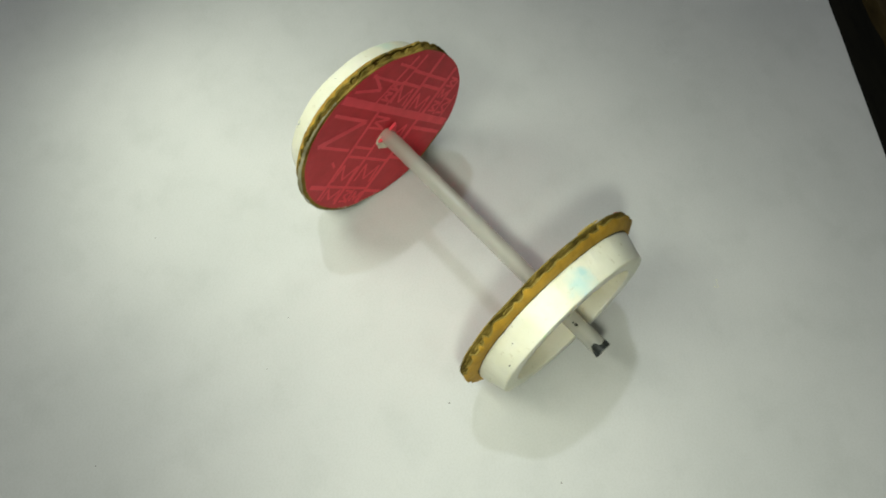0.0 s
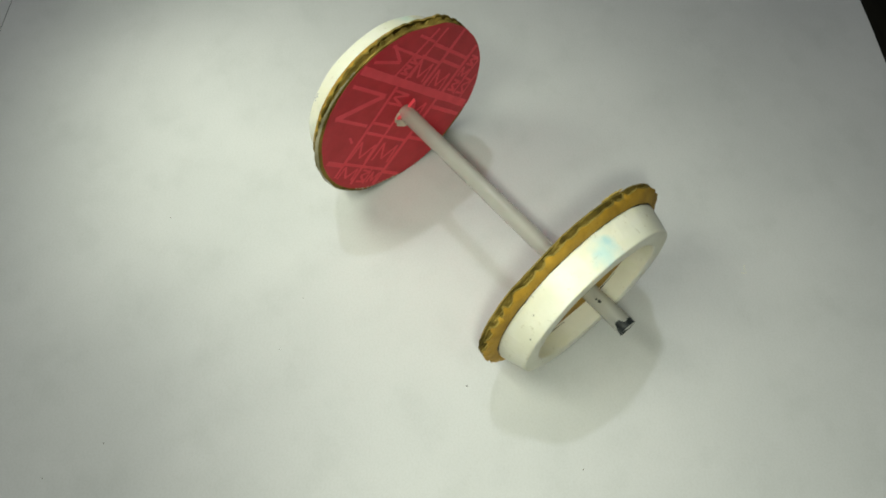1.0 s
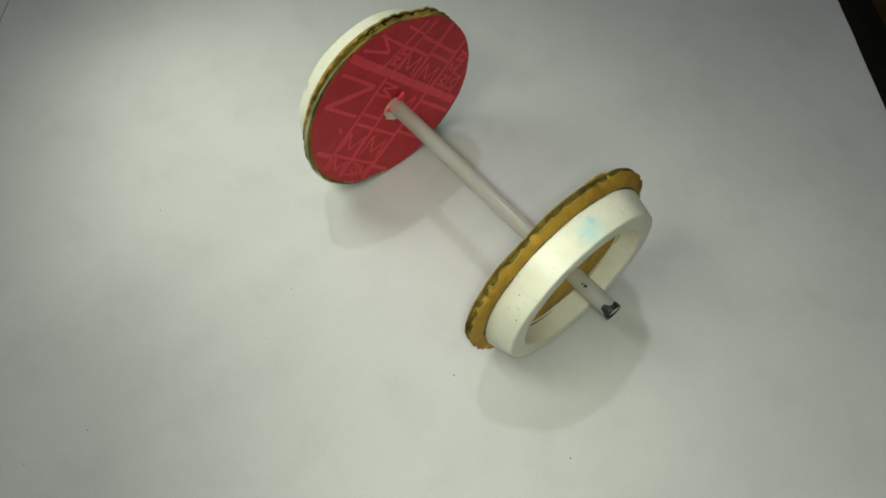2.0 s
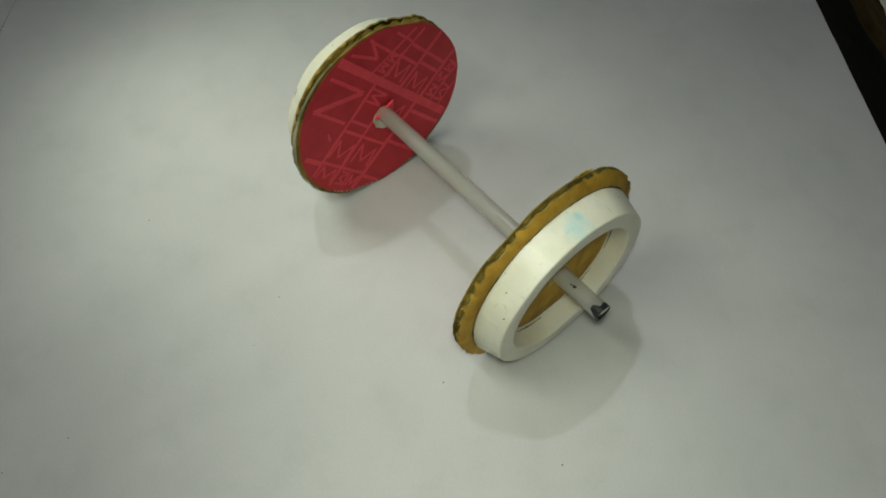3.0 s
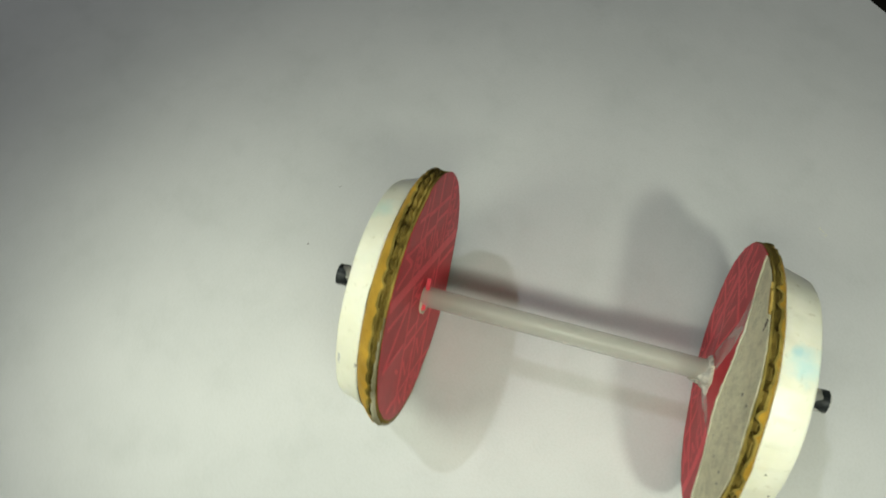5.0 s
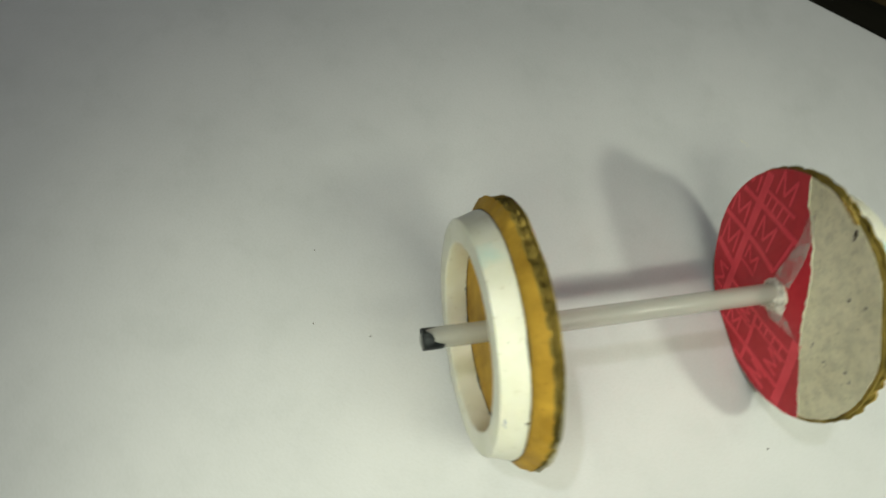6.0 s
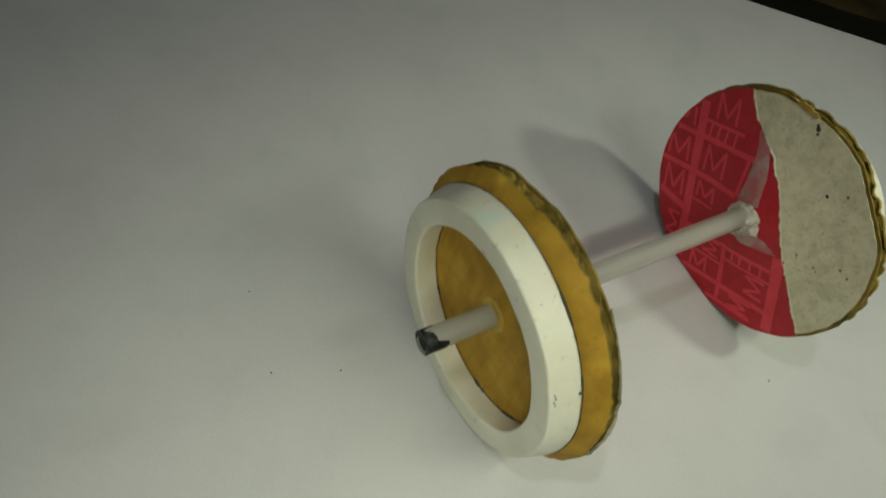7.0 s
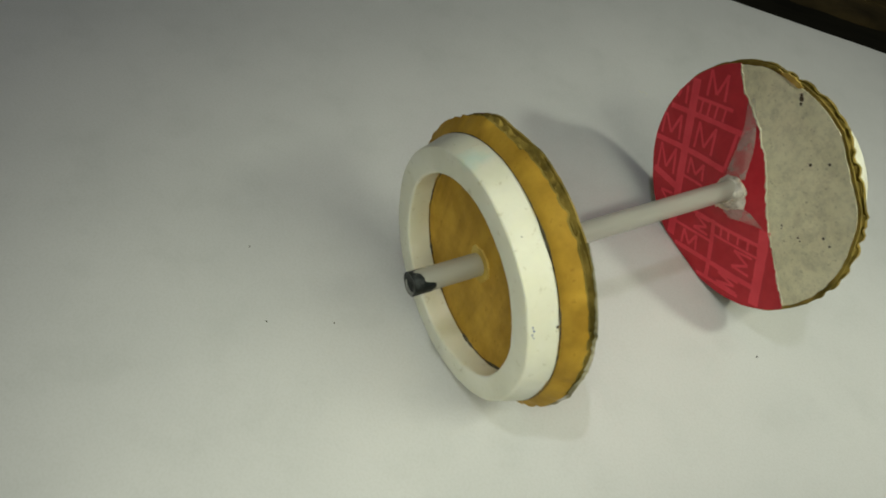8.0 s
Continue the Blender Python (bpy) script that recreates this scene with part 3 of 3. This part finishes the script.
def red_half():
    """The red paper that is left: the face on one side of the torn line."""
    bm = bmesh.new()
    x0, x1 = FACE_A - 0.010 * R, FACE_A
    edge = []
    for i in range(161):
        y = -1.05 + 2.0 * i / 160
        p = Vector((y, torn_line(y)))
        if p.length < radius_of(math.atan2(p.y, p.x), WHEEL_A) / R:
            edge.append(p)
    a0, a1 = math.atan2(edge[-1].y, edge[-1].x), math.atan2(edge[0].y, edge[0].x)
    a1 -= 0 if a1 < a0 else 2 * math.pi
    rim = []
    for i in range(1, 90):
        a = a0 + (a1 - a0) * i / 90
        r = radius_of(a, WHEEL_A) / R - 0.012
        rim.append(Vector((r * math.cos(a), r * math.sin(a))))
    outline = edge + rim
    top = [bm.verts.new((x0, p.x * R, p.y * R)) for p in outline]
    low = [bm.verts.new((x1, p.x * R, p.y * R)) for p in outline]
    bm.faces.new(top)
    bridge(bm, top, low)
    for k in range(-17, 18):                             # cut up, so that it follows the dished face
        for axis in ((0, 1, 0), (0, 0, 1)):
            bmesh.ops.bisect_plane(bm, geom=bm.verts[:] + bm.edges[:] + bm.faces[:], plane_co=Vector(axis) * k * 0.06 * R, plane_no=axis)
    return bm


part("red_print", red_half(), RED, disc_a, "dark red printed paper with a torn edge")
bm = bmesh.new()
prev = None
for i in range(140):                                  # the white torn fibre along the edge
    y = -0.93 + 1.62 * i / 139
    z = torn_line(y)
    if math.hypot(y, z) > 0.99:
        prev = None
        continue
    w = 0.003 + 0.020 * max(0, ripple(y * 25, 5, 3) + 0.1)
    pair = [bm.verts.new(((FACE_A - 0.0115 * R), (y + k * 0.66 * w) * R, (z - k * 0.75 * w) * R)) for k in (-0.9, 0.12)]
    low = [bm.verts.new((FACE_A, (y + k * 0.66 * w) * R, (z - k * 0.75 * w) * R)) for k in (-0.9, 0.12)]
    if prev:
        bm.faces.new((prev[0][0], prev[0][1], pair[1], pair[0]))
        bm.faces.new((prev[1][0], prev[0][0], pair[0], low[0]))
    prev = (pair, low)
part("torn_fibre", bm, TORN, disc_a, "pale torn paper fibre")


def red_side(y, z):
    return z < torn_line(y) - 0.03


pattern_a = printed_pattern(
    WHEEL_A, math.atan2(-0.46, 0.888),
    rails=[(0.625, -0.82, 0.62, 0.86, 0.074), (-0.385, -0.96, -0.345, -0.20, 0.082), (0.12, 0.13, 0.10, 0.47, 0.030), (0.14, -0.96, 0.155, -0.36, 0.040),
           (0.28, 0.47, 0.27, 0.58, 0.020), (0.37, 0.47, 0.36, 0.58, 0.020), (0.45, 0.47, 0.44, 0.58, 0.020), (0.53, 0.47, 0.52, 0.58, 0.020),
           (0.60, -0.27, 0.98, -0.17, 0.056), (-0.22, -0.48, -0.22, -0.39, 0.020), (-0.12, -0.48, -0.12, -0.39, 0.020), (-0.02, -0.48, -0.02, -0.39, 0.020),
           (0.06, -0.48, 0.06, -0.39, 0.020)],
    bars=[(0.445, 0.04, 0.98, 0.046), (0.12, 0.12, 0.98, 0.050), (0.59, 0.20, 0.60, 0.030), (-0.385, -0.36, 0.62, 0.036), (-0.78, -0.36, 0.62, 0.046),
          (-0.94, -0.22, 0.32, 0.036), (-0.50, -0.36, 0.14, 0.026), (-0.58, 0.16, 0.62, 0.028), (-0.12, 0.34, 0.60, 0.026)],
    cells=[(0.30, 0.63, 0.19, 0.22, False), (0.31, 0.17, 0.21, 0.23, False), (0.71, 0.17, 0.21, 0.22, False), (0.71, -0.16, 0.20, 0.24, False),
           (0.70, 0.50, 0.20, 0.25, False), (0.35, -0.08, 0.19, 0.15, False), (0.31, -0.75, 0.17, 0.15, False), (-0.28, -0.70, 0.18, 0.17, True),
           (0.20, -0.54, 0.17, 0.14, True), (0.68, -0.56, 0.14, 0.22, True), (-0.20, -0.92, 0.22, 0.11, True)],
    keep=red_side, film=0.0112 * R)
part("printed_pattern", pattern_a, ROSE, disc_a, "brighter red printed lines")
bm = bmesh.new()
patch(bm, [(0.36, 0.945), (0.24, 0.99), (0.12, 0.99), (0.14, 0.955), (0.25, 0.935)], FACE_A + 0.002 * R, 1, 0.012, 14)
part("peeled_spot", bm, GOLD, disc_a, "peeled golden brown spot at the rim")
bm = bmesh.new()
rng = random.Random(5)
for y, z, size in ((0.08, 0.915, 0.022), (0.10, 0.935, 0.015), (0.06, 0.885, 0.014), (-0.47, 0.10, 0.009), (-0.485, 0.08, 0.007), (-0.62, 0.135, 0.010), (-0.65, 0.125, 0.008), (-0.40, 0.736, 0.012), (-0.824, 0.296, 0.010),
                   (-0.30, 0.62, 0.014), (-0.75, 0.30, 0.012)):
    fleck(bm, (FACE_A, y * R, z * R), size * R, rng.random() * 50)
for k in range(22):
    y, z = rng.uniform(-0.8, 0.4), rng.uniform(-0.2, 0.8)
    if z > torn_line(y) + 0.08 and math.hypot(y, z) < 0.9:
        fleck(bm, (FACE_A + 0.00004, y * R, z * R), 0.004 * R, k)
for v in bm.verts:
    v.co.x = FACE_A + (v.co.x - FACE_A) * 0.25
part("specks", bm, DIRT, disc_a, "small dark specks")

# dried glue where the tube meets the discs
glue_label = "shiny smear of dried clear glue"
part("glue_smear", smear([(0.13, 0.04), (0.20, 0.22), (0.30, 0.44), (0.40, 0.58), (0.37, 0.64), (0.24, 0.54), (0.09, 0.36), (-0.03, 0.15)],
                         FACE_A - 0.009 * R, 1, 0.012, 3), GLUE, disc_a, glue_label, True)
part("glue_smear", smear([(0.02, -0.22), (-0.14, -0.05), (-0.25, -0.03), (-0.394, -0.047), (-0.27, -0.12), (-0.12, -0.23)],
                         FACE_A - 0.009 * R, 1, 0.014, 6), GLUE, disc_a, glue_label, True)
bm = bmesh.new()
patch(bm, [(0.144, -0.05), (0.09, 0.06), (0.0, 0.125), (-0.12, 0.09), (-0.155, -0.05), (-0.07, -0.17), (0.03, -0.24), (0.07, -0.15)],
      FACE_A - 0.005 * R, 1, 0.025, 21, 0.025)
part("glue_lump", bm, TORN, disc_a, "whitish lump of dried glue")


def glue_collar(x_face, reach, seed, lean):
    """A ragged collar of glue that climbs the tube from the face, drawn out to one side."""
    bm = bmesh.new()
    n, rows = 40, []
    for k, (f, r) in enumerate(((0.0, 0.150), (0.15, 0.128), (0.4, 0.108), (0.7, 0.094), (1.0, 0.086))):
        row = []
        for i in range(n):
            a = 2 * math.pi * i / n
            u, v = math.cos(a), math.sin(a)
            pull = 0.55 + 0.45 * math.cos(a - radians(lean))
            high = reach * (0.25 + 0.75 * pull) * (1 + 0.5 * ripple(u * 3, v * 3, seed))
            rr = 0.084 + (r - 0.084) * (0.5 + 0.8 * pull) * (1 + 0.4 * ripple(u * 3, v * 3, seed + 3 + k * 0.2))
            row.append(bm.verts.new((x_face - high * f * R, rr * u * R, rr * v * R)))
        rows.append(row)
    for a, b in zip(rows, rows[1:]):
        bridge(bm, a, b)
    return bm


part("glue_collar", glue_collar(FACE_A - 0.022 * R, 0.11, 90, 225), MILKY_GLUE, disc_a, "milky collar of dried glue", True)

# the face is pushed inwards round the tube, where the hole was pierced
for child in disc_a.children:
    if child.name.split(".")[0] not in ("fluting", "crushed_edge"):
        for v in child.data.vertices:
            v.co.x -= 0.085 * R * math.exp(-((v.co.y ** 2 + v.co.z ** 2) / (0.38 * R) ** 2))


# the plastic rings
def ring(wheel, material, label):
    ob = part("plastic_ring", plastic_ring(wheel), material, toy, label, True)
    ob.location.z = wheel["z"] * R
    return ob


def foot_line(wheel, parent):
    """A dark ragged bead for the grime and gap shade where the ring stands on the cardboard, outside and in the bore.
    """
    for radius, seed, rough, lift in ((wheel["ring_r"] + 0.006, 1, 0.011, 0.0), (wheel["bore_back"] + 0.002, 2, wheel["grime"], wheel["bulge"])):
        bm = bmesh.new()
        loops = []
        for i in range(180):
            a = 2 * math.pi * i / 180
            u, v = math.cos(a), math.sin(a)
            thick = 0.0035 + rough * max(0.0, ripple(u * 4, v * 4, wheel["seed"] + seed) + 0.6 * ripple(u * 19, v * 19, seed))
            row = []
            for k in range(6):
                q = k * math.pi / 3
                rr = (radius + thick * math.cos(q)) * R
                row.append(bm.verts.new((wheel["side"] * (kraft_x(wheel) + (lift + thick * math.sin(q)) * R),
                                         rr * u + wheel["ring_y"] * R, rr * v + wheel["ring_z"] * R)))
            loops.append(row)
        for i in range(180):
            b = loops[(i + 1) % 180]
            for k in range(6):
                bm.faces.new((loops[i][k], loops[i][(k + 1) % 6], b[(k + 1) % 6], b[k]))
        part("glue_line", bm, DIRT, parent, "thin dark line for grime and shade in the gap", True)


def ring_specks(wheel, parent, spots, name="specks", material=DIRT, label="small dark specks"):
    bm = bmesh.new()
    for k, (x, a, size) in enumerate(spots):
        along = (x - wheel["kraft"]) / (wheel["ring_x"] - wheel["kraft"])
        r = (wheel["ring_r"] + (wheel["front_r"] - wheel["ring_r"]) * along) * R
        fleck(bm, (wheel["side"] * x * R, r * math.cos(radians(a)) + wheel["ring_y"] * R, r * math.sin(radians(a)) + wheel["ring_z"] * R), size * R, k)
    part(name, bm, material, parent, label)


ring_a = ring(WHEEL_A, RING_A, "cream-white plastic ring with a pale blue smudge")
ring_specks(WHEEL_A, ring_a, [(1.37, 144, 0.006), (1.46, 158, 0.006), (1.36, 112, 0.005), (1.35, 96, 0.004)])
foot_line(WHEEL_A, ring_a)
ring_b = ring(WHEEL_B, RING_B, "cream-white plastic ring with faint green smudge")
ring_specks(WHEEL_B, ring_b, [(1.345, 146, 0.014), (1.35, 147.5, 0.009), (1.38, 70, 0.005), (1.45, 110, 0.004)])
ring_specks(WHEEL_B, ring_b, [(1.490, 144.5, 0.006), (1.484, 146, 0.007), (1.494, 147.5, 0.006), (1.486, 149, 0.005)], "pen_mark", PEN, "small blue pen scribble")

foot_line(WHEEL_B, ring_b)


# the tube
def tube():
    bm = bmesh.new()
    n, ro, ri = 40, 0.081 * R, 0.056 * R
    stations = [-1.84, -1.80, -1.5, -1.0, -0.5, 0.0, 0.5, 1.0, 1.5, 1.80, 1.84]
    loops = []
    for r in (ro, ri):
        for x in (stations if r == ro else stations[::-1]):
            loop = []
            for i in range(n):
                a = 2 * math.pi * i / n
                slant = 0.02 * math.sin(a) * (1 if abs(x) > 1.82 else 0)
                loop.append(bm.verts.new(((x + slant) * R, r * math.cos(a), r * math.sin(a))))
            loops.append(loop)
    for i in range(len(loops)):
        bridge(bm, loops[i], loops[(i + 1) % len(loops)])
    return part("axle_tube", bm, TUBE, toy, "milky translucent plastic tube", True)


axle = tube()


def ink_coat(x_tip, x_in, seed, cover, closed):
    """A ragged black coat on the end of the tube."""
    bm = bmesh.new()
    n, ro = 48, 0.0835 * R
    rows = []
    for i in range(n):
        a = 2 * math.pi * i / n
        reach = x_in + (x_tip - x_in) * min(0.9, max(0.0, 0.25 + 0.9 * ripple(math.cos(a) * 1.8, math.sin(a) * 1.8, seed) + cover(a)))
        row = []
        for k in range(5):
            x = x_tip + (reach - x_tip) * k / 4
            r = ro * (1 + 0.03 * ripple(a * 3, k, seed))
            row.append(bm.verts.new((x * R, r * math.cos(a), r * math.sin(a))))
        rows.append(row)
    for i in range(n):
        b = rows[(i + 1) % n]
        for k in range(4):
            bm.faces.new((rows[i][k], rows[i][k + 1], b[k + 1], b[k]))
    if closed:
        mid = bm.verts.new((x_tip * 0.985 * R, 0, 0))
        for i in range(n):
            bm.faces.new((rows[i][0], rows[(i + 1) % n][0], mid))
    return bm


part("ink_tip", ink_coat(-1.855, -1.70, 3, lambda a: 0.05 + 0.12 * math.sin(5 * a), True), INK, axle, "black ink-stained tip", True)
part("ink_tip", ink_coat(1.850, 1.755, 17, lambda a: 0.20 + 0.45 * math.sin(2 * a + 0.6), False), INK, axle, "dark stained open tip", True)
bm = bmesh.new()
rows = []
for x, r in ((1.690, 0.010), (1.700, 0.050), (1.760, 0.053), (1.800, 0.045), (1.790, 0.012)):
    rows.append([bm.verts.new(((x + 0.02 * ripple(i * 0.7, x * 9, 61)) * R, r * R * math.cos(i * math.pi / 12), r * R * math.sin(i * math.pi / 12))) for i in range(24)])
for a, b in zip(rows, rows[1:]):
    bridge(bm, a, b)
bm.faces.new(rows[0])
bm.faces.new(rows[-1])
part("ink_plug", bm, INK, axle, "dried black ink inside the tube", True)
bm = bmesh.new()
for x, a, size in ((1.503, 122, 0.011), (1.534, 119, 0.016), (1.545, 117, 0.012)):
    fleck(bm, (x * R, 0.078 * R * math.cos(radians(a)), 0.078 * R * math.sin(radians(a))), size * R, x * 9)
part("ink_spots", bm, INK, axle, "two black ink spots")
bm = bmesh.new()
patch(bm, [(0.10, -0.02), (0.11, 0.08), (0.03, 0.13), (-0.08, 0.11), (-0.13, 0.02), (-0.10, -0.10), (0.0, -0.12)], -kraft_x(WHEEL_B) + 0.002 * R, 1, 0.016, 30, 0.02)
part("torn_hole", bm, GOLD, disc_b, "frayed cardboard round the tube")
bm = bmesh.new()
patch(bm, [(0.10, -0.02), (0.11, 0.08), (0.03, 0.13), (-0.08, 0.11), (-0.13, 0.02), (-0.10, -0.10), (0.0, -0.12)], kraft_x(WHEEL_A) + (WHEEL_A["bulge"] - 0.002) * R, 1, -0.016, 33, 0.02)
part("torn_hole", bm, GOLD, disc_a, "frayed cardboard round the tube")

# ---- crumbs on the paper, and the wood beyond its edge ----
crumbs = bmesh.new()
for k, (x, y, size) in enumerate((
        (0.0221, -0.0213, 0.00022), (-0.0429, -0.0445, 0.00016), (0.0461, -0.0156, 0.00018), (-0.0053, -0.0433, 0.00013), (-0.0111, -0.0341, 0.00012),
        (-0.0484, 0.0236, 0.00018), (-0.0500, 0.0105, 0.00020), (-0.0410, 0.0071, 0.00016), (-0.0101, -0.0762, 0.00014), (-0.0113, -0.0868, 0.00014))):
    fleck(crumbs, (x, y, 0.00004), size * 0.75, k)
tagged(mesh_object("crumbs", crumbs, DIRT), "tiny dark crumbs scattered on the paper", "crumbs", "", "stuff")

scrap = bmesh.new()
sheet = []
for j in range(9):
    sheet.append([])
    for i in range(9):
        d, n = -4.05 + 0.9 * i / 8, 5.84 + 0.8 * j / 8
        d += 0.10 * ripple(n * 5, 1, 80) + 0.03 * ripple(n * 20, 2, 81)
        n += 0.10 * ripple(d * 5, 3, 82)
        lift = 0.0046 + 0.0016 * abs(ripple(d * 4, n * 4, 83)) + 0.0006 * abs(ripple(d * 12, n * 12, 84))
        sheet[-1].append(scrap.verts.new(on_table(d, n, lift)))
for a, b in zip(sheet, sheet[1:]):
    for i in range(8):
        scrap.faces.new((a[i], a[i + 1], b[i + 1], b[i]))
scrap.normal_update()
bmesh.ops.solidify(scrap, geom=scrap.faces[:], thickness=0.0002)
tagged(mesh_object("paper_scrap", scrap, BOARD, True), "crumpled grey paper scrap lying on the dark board", "paper")

hair = bpy.data.curves.new("fibre", "CURVE")
hair.dimensions, hair.bevel_depth = "3D", 0.000035
line = hair.splines.new("POLY")
line.points.add(6)
for i, pt in enumerate(line.points):
    pt.co = (0.0393 + 0.0007 * math.sin(i * 0.9), 0.0362 + 0.0003 * i, 0.00002, 1)
hair.materials.append(BOARD)
tagged(new("fibre", hair), "short pale fibre lying on the paper", "fibre")


def wooden_board():
    """A worn brown board beside the sheet."""
    bm = bmesh.new()
    n = 90
    rows = []
    for i in range(n + 1):
        d = (-9.0 + 16.0 * i / n) * R
        ragged = 0.10 * ripple(d * 60, 1.0, 51) + 0.04 * ripple(d * 300, 1.0, 52)
        near, far = (5.70 + ragged) * R, (6.9 + 0.1 * ripple(d * 50, 2, 53)) * R
        z = 0.0005 * ripple(d * 40, 4, 54)
        rows.append([bm.verts.new((d, y, h)) for y, h in ((near, -0.00012), (near + 0.0008, 0.003 + z), (near + 0.004, 0.0042 + z), (far, 0.0042 + z), (far + 0.001, -0.00012))])
    for a, b in zip(rows, rows[1:]):
        for k in range(4):
            bm.faces.new((a[k], a[k + 1], b[k + 1], b[k]))
        bm.faces.new((a[4], a[0], b[0], b[4]))
    bm.faces.new(rows[0])
    bm.faces.new(rows[-1])
    ob = mesh_object("wooden_board", bm, PLANK)
    ob.matrix_world = SHEET
    return tagged(ob, "worn dark brown wooden board beside the paper", "board")


wooden_board()
